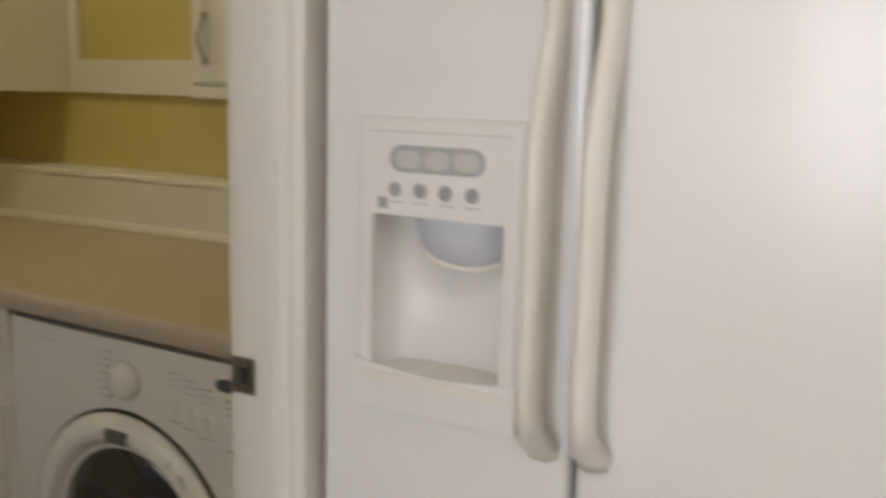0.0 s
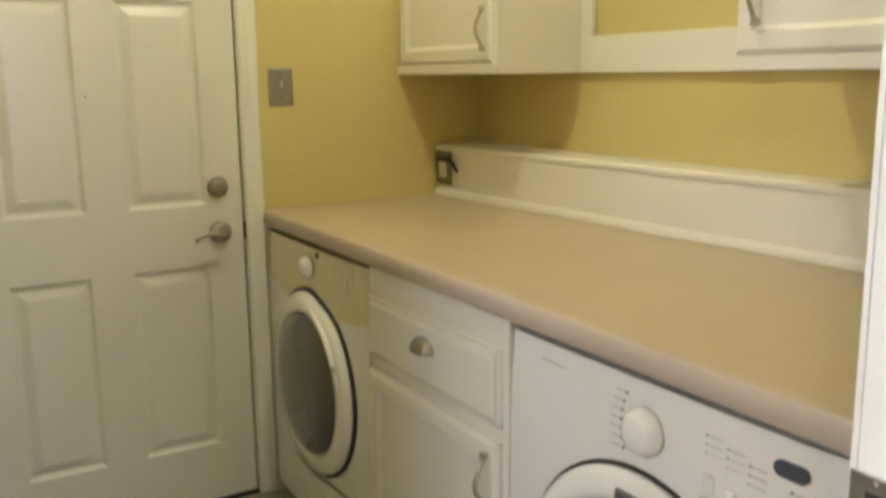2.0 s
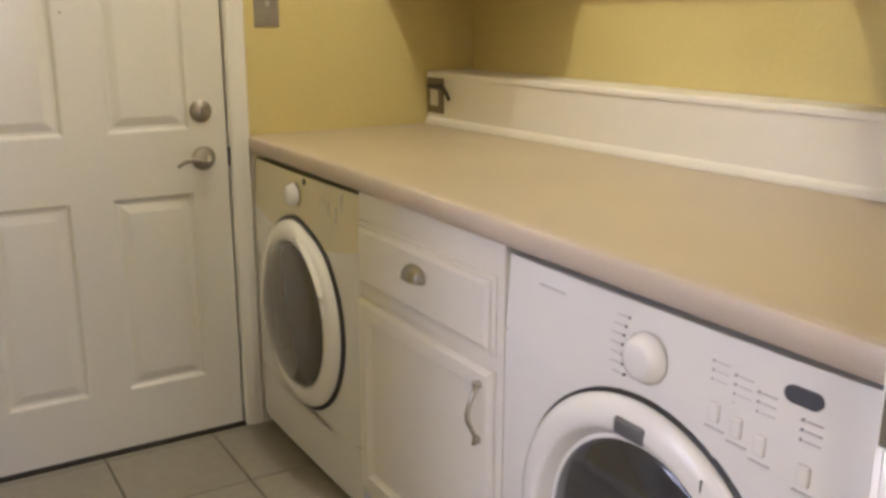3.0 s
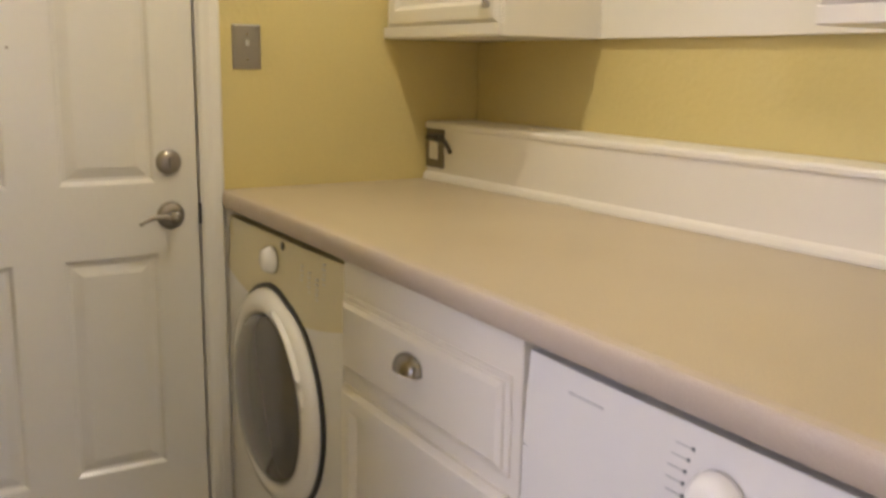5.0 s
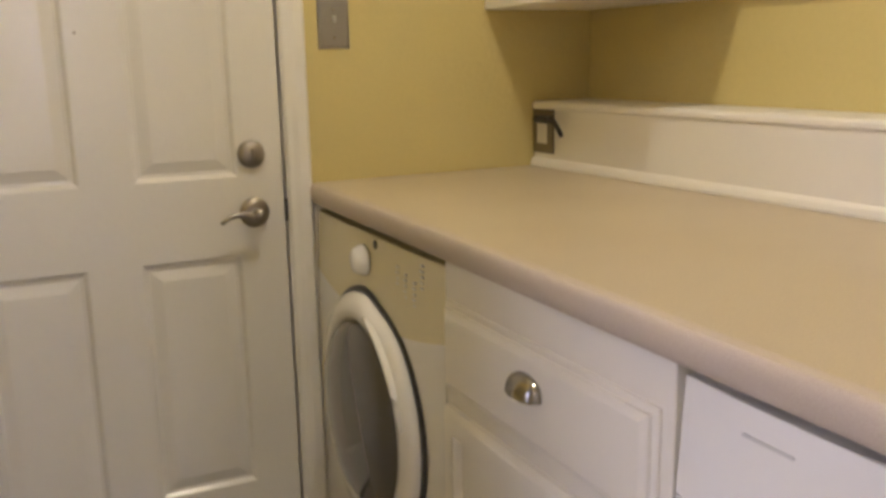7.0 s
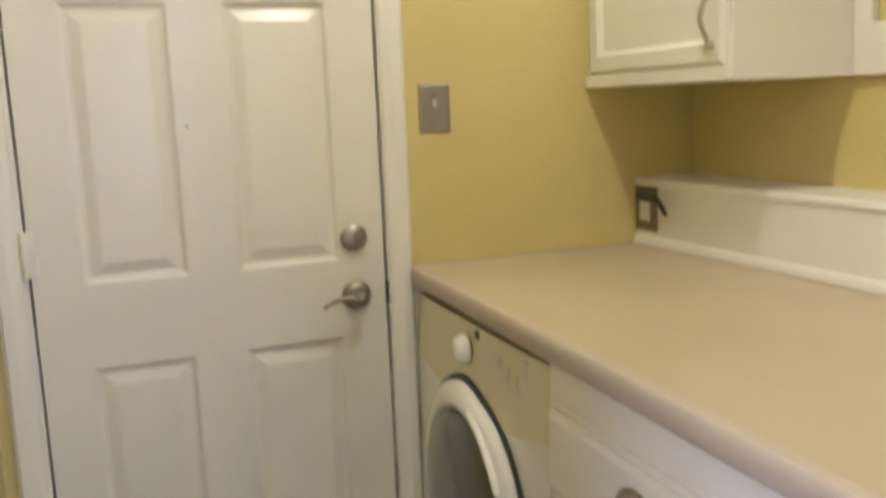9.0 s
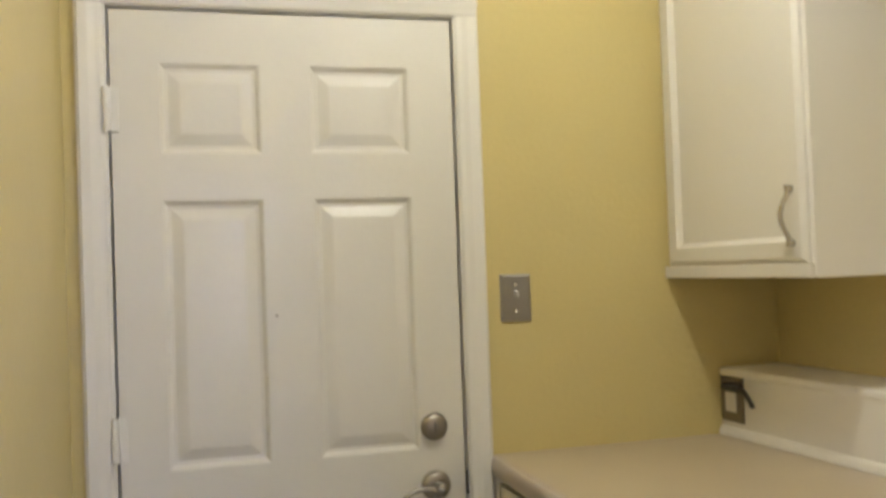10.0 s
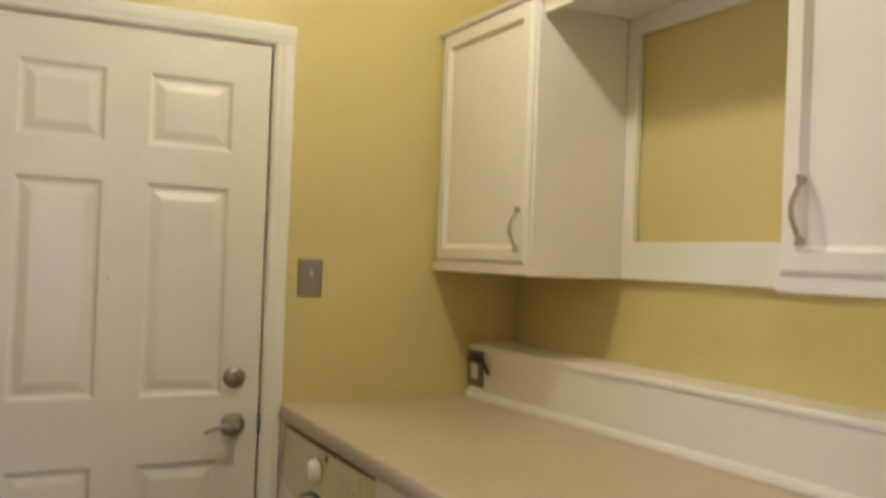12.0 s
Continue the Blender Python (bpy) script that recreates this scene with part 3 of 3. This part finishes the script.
        part("grip", tube(bmesh.new(), [(x - 0.040, yc + 0.240 * math.cos(a), zc + 0.240 * math.sin(a)) for a in turns], [(0.010 * math.sin(math.pi * (k + 0.6) / 16.2) ** 0.5, 0.006) for k in range(16)], 10), enamel, door, "raised white grip on the ring")
    else:
        part("grip", boxed(x - 0.036, x - 0.020, yc - 0.270, yc - 0.252, zc - 0.06, zc + 0.06, 0.006), enamel, door)
    if not second:
        for k, a in enumerate((0.98, 0.84, 0.79)):
            my, mz = yc - 0.262 * math.cos(a), zc + 0.262 * math.sin(a)
            part("ring_mark", boxed(x - 0.0335, x - 0.026, my - 0.0012, my + 0.0012, mz - 0.012 - 0.006 * (k > 0), mz + 0.010), print_grey, door)
        part("door_badge", boxed(x - 0.039, x - 0.026, yc - 0.033, yc + 0.033, zc + 0.229, zc + 0.259, 0.006), badge_grey, door)

    # Controls.
    def face(z):
        return x - 0.008 + 0.010 * (z - 0.742) / (top - 0.742)
    kz = 0.806
    kr = 0.034 if second else 0.041
    knob = part("dial", lathe(bmesh.new(), ((kr, 0), (kr, 0.006), (kr * 0.9, 0.014), (kr * 0.75, 0.024), (kr * 0.55, 0.027), (0.002, 0.028)), (face(kz) - 0.001, yc + (0.02 if second else 0), kz + (0.02 if second else 0)), "x", 36), enamel, console, "white dial")
    if second:
        part("indicator", lathe(bmesh.new(), ((0.010, 0), (0.010, 0.002), (0.008, 0.003)), (face(0.868), yc - 0.035, 0.868), "x", 16), black_plastic, console)
        for c, (dy, z, rows2) in enumerate(((0.150, 0.842, 4), (0.190, 0.834, 5), (0.232, 0.826, 5), (0.262, 0.866, 5))):
            for k in range(rows2):
                part("option_mark", boxed(face(z) - 0.0012, face(z) + 0.004, yc - dy - 0.010, yc - dy + (0.006 if k % 2 else 0.002), z - 0.011 * k, z - 0.011 * k + 0.004), print_pale, console)
        return m
    for k in range(7):
        z = kz + 0.048 - 0.0155 * k
        y = yc + 0.050 + 0.010 * (1 - ((k - 3) / 3) ** 2)
        part("dial_mark", boxed(face(z) - 0.001, face(z) + 0.004, y, y + 0.024, z, z + 0.0018), print_pale, console)
        part("dial_dot", boxed(face(z) - 0.0012, face(z) + 0.004, y - 0.005, y - 0.0015, z - 0.001, z + 0.0033), print_grey, console)
    for c, (dy, z, rows2) in enumerate(((0.130, 0.842, 4), (0.170, 0.834, 4), (0.210, 0.824, 3), (0.280, 0.812, 3))):
        for k in range(rows2):
            part("option_mark", boxed(face(z) - 0.001, face(z) + 0.004, yc - dy - 0.024, yc - dy, z - 0.0135 * k, z - 0.0135 * k + 0.0016), print_pale, console)
            part("option_lamp", boxed(face(z) - 0.0012, face(z) + 0.004, yc - dy + 0.003, yc - dy + 0.0065, z - 0.0135 * k - 0.0006, z - 0.0135 * k + 0.0026), grey_plastic, console)
        part("button", boxed(face(0.77) - 0.0045, face(0.77) + 0.004, yc - dy - 0.016, yc - dy + 0.002, z - 0.086, z - 0.056, 0.003), enamel, console)
        part("button_print", boxed(face(0.745) - 0.0015, face(0.745) + 0.004, yc - dy - 0.026, yc - dy + 0.008, z - 0.0965, z - 0.0945), print_pale, console)
    part("display", prism(bmesh.new(), pill(yc - 0.300, yc - 0.244, 0.830, 0.853), lambda u, v, q: Vector((q, u, v)), face(0.84) - 0.002, face(0.84) + 0.006), slate_window, console, "dark oval display")
    part("maker_mark", boxed(face(0.852) - 0.001, face(0.852) + 0.004, yc + 0.205, yc + 0.275, 0.850, 0.8530), print_pale, console)
    return m


washer("washing_machine", -1.373, 0.760, "white front-loading washer with a dark glass porthole under the counter", dark_glass, False)
washer("tumble_dryer", -0.018, 0.732, "white front-loading dryer with a smoky porthole beside the back door", smoke_glass, True)

# ---- wall cabinets ----
UF, UB, UT = 0.543, 1.364, 2.125


def wall_cabinet(y0, y1, z0, z1, reveal, handle_y, hz, label):
    c = thing("wall_cabinet", (0.7, (y0 + y1) / 2, z0), label, "cabinet", "wall cabinets over the counter")
    part("body", boxed(UF + 0.018, EAST - 0.002, y1, y0, z0, z1, 0.002), cabinet_white, c)
    part("light_rail", boxed(UF + 0.004, UF + 0.018, y1 + 0.001, y0 - 0.001, z0 + 0.001, z0 + 0.030, 0.002), cabinet_white, c)
    d = framed_front("door", c, UF, y0 - reveal, y1 + 0.010, z0 + 0.031, z1 - 0.004)
    bow_pull(d, UF, handle_y, hz, hz + 0.126)
    return c


wall_cabinet(-0.003, -0.582, UB, UT, 0.028, -0.537, 1.428, "white wall cabinet with one closed door beside the back door")
wall_cabinet(-1.446, -2.29, UB, UT, 0.006, -1.507, 1.450, "white wall cabinet with one closed door")
frame_ = thing("shelf_frame", (0.86, -1.03, UB), "white open frame on the wall between the cabinets", "frame")
F0, F1 = -0.584, -1.444
part("bottom_rail", boxed(EAST - 0.020, EAST - 0.002, F1, F0, UB, 1.470, 0.002), cabinet_white, frame_)
part("top_rail", boxed(EAST - 0.020, EAST - 0.002, F1, F0, 2.055, UT, 0.002), cabinet_white, frame_)
part("stile", boxed(EAST - 0.0205, EAST - 0.002, F0 - 0.05, F0, 1.470, 2.055, 0.002), cabinet_white, frame_)
part("stile", boxed(EAST - 0.0205, EAST - 0.002, F1, F1 + 0.034, 1.470, 2.055, 0.002), cabinet_white, frame_)
part("top_board", boxed(UF + 0.047, EAST - 0.021, F1, F0, UT - 0.018, UT - 0.001), cabinet_white, frame_)
val = thing("valance", (UF, -1.1, 2.08), "white valance and crown strip across the wall cabinets", "valance")
part("board", boxed(UF + 0.028, UF + 0.046, F1, F0, 2.080, UT, 0.003), cabinet_white, val)
part("crown", prism(bmesh.new(), ((0, 0), (-0.006, 0.002), (-0.009, 0.008), (-0.009, 0.013), (0.045, 0.015), (0.045, 0)), lambda u, v, w: Vector((UF + u + 0.006, w, UT + 0.001 + v)), -0.003, -2.29), cabinet_white, val)

# ---- refrigerator ----
RX, RY0, RY1, SPLIT = -0.20, -2.441, -3.345, -2.812
fridge = thing("refrigerator", (0.2, -2.89, 0), "white side-by-side refrigerator with an ice and water dispenser", "refrigerator")
part("body", boxed(-0.122, 0.62, RY1, RY0, 0.02, 1.745, 0.006), fridge_white, fridge)
part("grille", boxed(-0.137, -0.1225, RY1 + 0.01, RY0 - 0.01, 0.02, 0.10, 0.003), grey_plastic, fridge)
DY0, DY1, DZ0, DZ1 = -2.503, -2.742, 0.988, 1.368
NY0, NY1, NZ0, NZ1 = -2.528, -2.716, 1.035, 1.244
# The freezer door: a rounded slab whose front is opened for the dispenser.
bm = boxed(RX, -0.130, SPLIT + 0.004, RY0, 0.11, 1.74, 0.010, 3)
front = min(bm.faces, key=lambda f: f.calc_center_median().x)
rim = sorted(front.verts, key=lambda v: math.atan2(v.co.z - 1.0, v.co.y + 2.62))
bm.faces.remove(front)
hole = sorted([bm.verts.new((RX, y, z)) for y in (NY1, NY0) for z in (NZ0, NZ1)], key=lambda v: math.atan2(v.co.z - 1.14, v.co.y + 2.62))
for k in range(4):
    bm.faces.new((rim[k], rim[(k + 1) % 4], hole[(k + 1) % 4], hole[k]))
freezer = part("freezer_door", bm, fridge_white, fridge)
bm = boxed(RX, -0.130, RY1, SPLIT - 0.004, 0.11, 1.74, 0.010, 3)
fdoor = part("fridge_door", bm, fridge_white, fridge)
# Gasket coloured dark to give the shade in the gap between the doors.
part("gasket", boxed(-0.130, -0.122, RY1 + 0.01, RY0 - 0.01, 0.11, 1.74), badge_grey, fridge)
# Dispenser: raised bezel, recess with rounded back, lever, drip tray.
bm = nested(bmesh.new(), on_east(RX), DY1, DY0, DZ0, DZ1, ((0, 0), (0.002, 0.008), (0.008, 0.013), (0.012, 0.0135)), close=False)
outer = sorted(list(bm.verts)[-4:], key=lambda v: math.atan2(v.co.z - 1.14, v.co.y + 2.62))
inner = sorted([bm.verts.new((RX - 0.0125, y, z)) for y in (NY1, NY0) for z in (NZ0, NZ1)], key=lambda v: math.atan2(v.co.z - 1.14, v.co.y + 2.62))
back = [bm.verts.new((RX + 0.001, v.co.y, v.co.z)) for v in inner]
for k in range(4):
    n_ = (k + 1) % 4
    bm.faces.new((outer[k], outer[n_], inner[n_], inner[k]))
    bm.faces.new((inner[k], inner[n_], back[n_], back[k]))
disp = part("dispenser", bm, moulded_white, freezer, "white moulded dispenser frame")
part("panel_line", boxed(RX - 0.0142, RX - 0.0125, DY1 + 0.02, DY0 - 0.02, 1.3485, 1.3500), print_pale, disp)
part("tray_lip", prism(bmesh.new(), [(DY0, DZ0)] + [(DY0 + (DY1 - DY0) * s, NZ0 + 0.016 - 0.011 * math.sin(math.pi * s)) for s in np.linspace(0, 1, 13)] + [(DY1, DZ0)], lambda u, v, w: Vector((RX - w, u, v)), 0.0, 0.0165), moulded_white, disp)
bm = bmesh.new()
n = 12
ring = []
for k in range(n + 1):
    a = math.pi * k / n
    ring.append((RX + 0.066 * math.sin(a) ** 0.4, (NY0 + NY1) / 2 - (NY1 - NY0) / 2 * math.cos(a)))
low = [bm.verts.new((px, py, NZ0)) for px, py in ring]
top_ = [bm.verts.new((RX + (px - RX) * 0.9, py, NZ1)) for px, py in ring]
for k in range(n):
    bm.faces.new((low[k], low[k + 1], top_[k + 1], top_[k])).smooth = True
bm.faces.new(low)
bm.faces.new(top_)
part("recess", bm, moulded_white, disp)
part("drip_tray", boxed(RX - 0.020, RX + 0.06, NY1 - 0.004, NY0 + 0.004, NZ0 - 0.012, NZ0 + 0.002, 0.001), fridge_plastic, disp)
bm = bmesh.new()
turns = np.linspace(0, math.pi, 21)
lip_line = [(RX + 0.052 - 0.050 * math.sin(a), -2.634 + 0.062 * math.cos(a), 1.214 - 0.020 * (1 - math.cos(a)) / 2 - 0.020 * math.sin(a)) for a in turns]
rims = [[bm.verts.new((RX + 0.052 - 0.034 * math.sin(a), -2.630 + 0.078 * math.cos(a), 1.2435)) for a in turns], [bm.verts.new(p) for p in lip_line], [bm.verts.new((RX + 0.052, y, z + 0.004)) for _, y, z in lip_line]]
for p, q in zip(rims, rims[1:]):
    for k in range(20):
        bm.faces.new((p[k], p[k + 1], q[k + 1], q[k])).smooth = True
scoop = part("scoop", bm, ice_plastic, disp, "bluish ice chute scoop with the recess's shade in its grey-blue colour")
part("scoop_lip", tube(bmesh.new(), lip_line[1:-1], [(0.003, 0.004)] * 19, 8), fridge_plastic, scoop)
part("display_strip", prism(bmesh.new(), pill(-2.690, -2.554, 1.299, 1.333), lambda u, v, q: Vector((q, u, v)), RX - 0.0138, RX - 0.010), grey_pad, disp, "grey display strip")
for k in range(3):
    part("display_symbol", prism(bmesh.new(), pill(-2.600 - 0.041 * k, -2.564 - 0.041 * k, 1.3045, 1.3265), lambda u, v, q: Vector((q, u, v)), RX - 0.0146, RX - 0.0136), print_pale, disp)
for k in range(4):
    b = -2.563 - 0.0365 * k
    part("touch_button", lathe(bmesh.new(), ((0.0095, 0), (0.0095, 0.002), (0.007, 0.003)), (RX - 0.0118, b, 1.277), "x", 16), grey_plastic, disp)
    part("button_print", boxed(RX - 0.0130, RX - 0.011, b - 0.012, b + 0.010, 1.2600, 1.2622), print_pale, disp)
part("sensor", boxed(RX - 0.0135, RX - 0.011, -2.551, -2.537, 1.252, 1.266, 0.001), grey_plastic, disp)
for hy, owner in ((SPLIT + 0.037, freezer), (SPLIT - 0.028, fdoor)):
    grip = [(RX - 0.014 - 0.036 * min(1.0, max(0.0, z - 0.985) / 0.05, max(0.0, 1.46 - z) / 0.12) ** 0.7, hy, z) for z in np.linspace(0.995, 1.71, 26)]
    pts = [(RX - 0.003, hy, 0.968), (RX - 0.009, hy, 0.980)] + grip + [(RX - 0.003, hy, 1.725)]
    part("handle", tube(bmesh.new(), pts, [(0.018, 0.010), (0.022, 0.012)] + [(0.023, 0.013)] * len(grip) + [(0.018, 0.010)], 16), fridge_plastic, owner, "long white handle, bowed out at its lower half")

# ---- strike plate and lamps ----
strike = thing("strike_plate", (JAMB_E, STUB_N, 0.99), "brushed steel strike plate on the white jamb", "strike plate")
part("plate", boxed(JAMB_E - 0.003, JAMB_E - 0.0003, STUB_N - 0.040, STUB_N + 0.004, 0.962, 1.017, 0.001), steel, strike)
# No hole is cut: a dark patch stands for the shade inside it.
part("bolt_hole_shade", boxed(JAMB_E - 0.0036, JAMB_E - 0.0028, STUB_N - 0.030, STUB_N - 0.012, 0.977, 1.002), gap_dark, strike)
for z in (0.968, 1.011):
    part("screw", lathe(bmesh.new(), ((0.0035, 0), (0.003, 0.001), (0.001, 0.0012)), (JAMB_E - 0.003, STUB_N - 0.021, z), "x", 10), nickel, strike)


def ceiling_lamp(x, y, label):
    c = thing("ceiling_lamp", (x, y, 2.55), label, "ceiling lamp")
    part("canopy", lathe(bmesh.new(), ((0.10, 0), (0.10, 0.018), (0.03, 0.022)), (x, y, CEIL - 0.022), "z", 32), trim_white, c)
    part("stem", lathe(bmesh.new(), ((0.008, 0), (0.008, CEIL - 2.64)), (x, y, 2.62), "z", 12), nickel, c)
    part("pan", lathe(bmesh.new(), ((0.14, 0), (0.14, 0.012), (0.02, 0.02)), (x, y, 2.625), "z", 32), nickel, c)
    for k in range(3):
        a = 2 * math.pi * k / 3
        part("bulb", lathe(bmesh.new(), ((0.003, -0.028), (0.012, -0.025), (0.018, -0.012), (0.016, 0.004), (0.010, 0.02)), (x + 0.11 * math.cos(a), y + 0.11 * math.sin(a), 2.604), "z", 16), lamp_glow, c)


ceiling_lamp(LAMP[0], LAMP[1], "small lit ceiling lamp")
# Fitting for the added kitchen light, out of view.
ceiling_lamp(-1.9, -3.7, "small lit ceiling lamp, unseen, added as the kitchen's fill light")

# ---- floor tiles ----
TILE, GAP = 0.335, 0.006
floor = tagged(new("floor"), "grey-beige ceramic tile floor with brown grout", "floor", kind="structure")
me = finish("tile", boxed(0, TILE - GAP, 0, TILE - GAP, -0.008, 0.0, 0.002, 1), tile_mat)
half = finish("tile_half", boxed(0, TILE - GAP, 0, TILE - GAP, -0.008, 0.0), tile_mat)
for i in range(-8, 4):
    for j in range(1, 16):
        x0, y0 = -0.455 + TILE * i, -0.03 - TILE * j
        if x0 < KIT_W or x0 + TILE > 1.0 or y0 < KIT_S:
            continue
        if y0 > STUB_S - 0.1 and x0 < -2.1:
            continue
        t_ = new("tile", me)
        t_.parent, t_.location = floor, (x0 + GAP / 2, y0 + GAP / 2, 0)
for i in range(-2, 4):
    t_ = new("tile", half)
    t_.parent, t_.location, t_.scale = floor, (-0.455 + TILE * i + GAP / 2, -0.03, 0), (1, 0.02 / (TILE - GAP), 1)
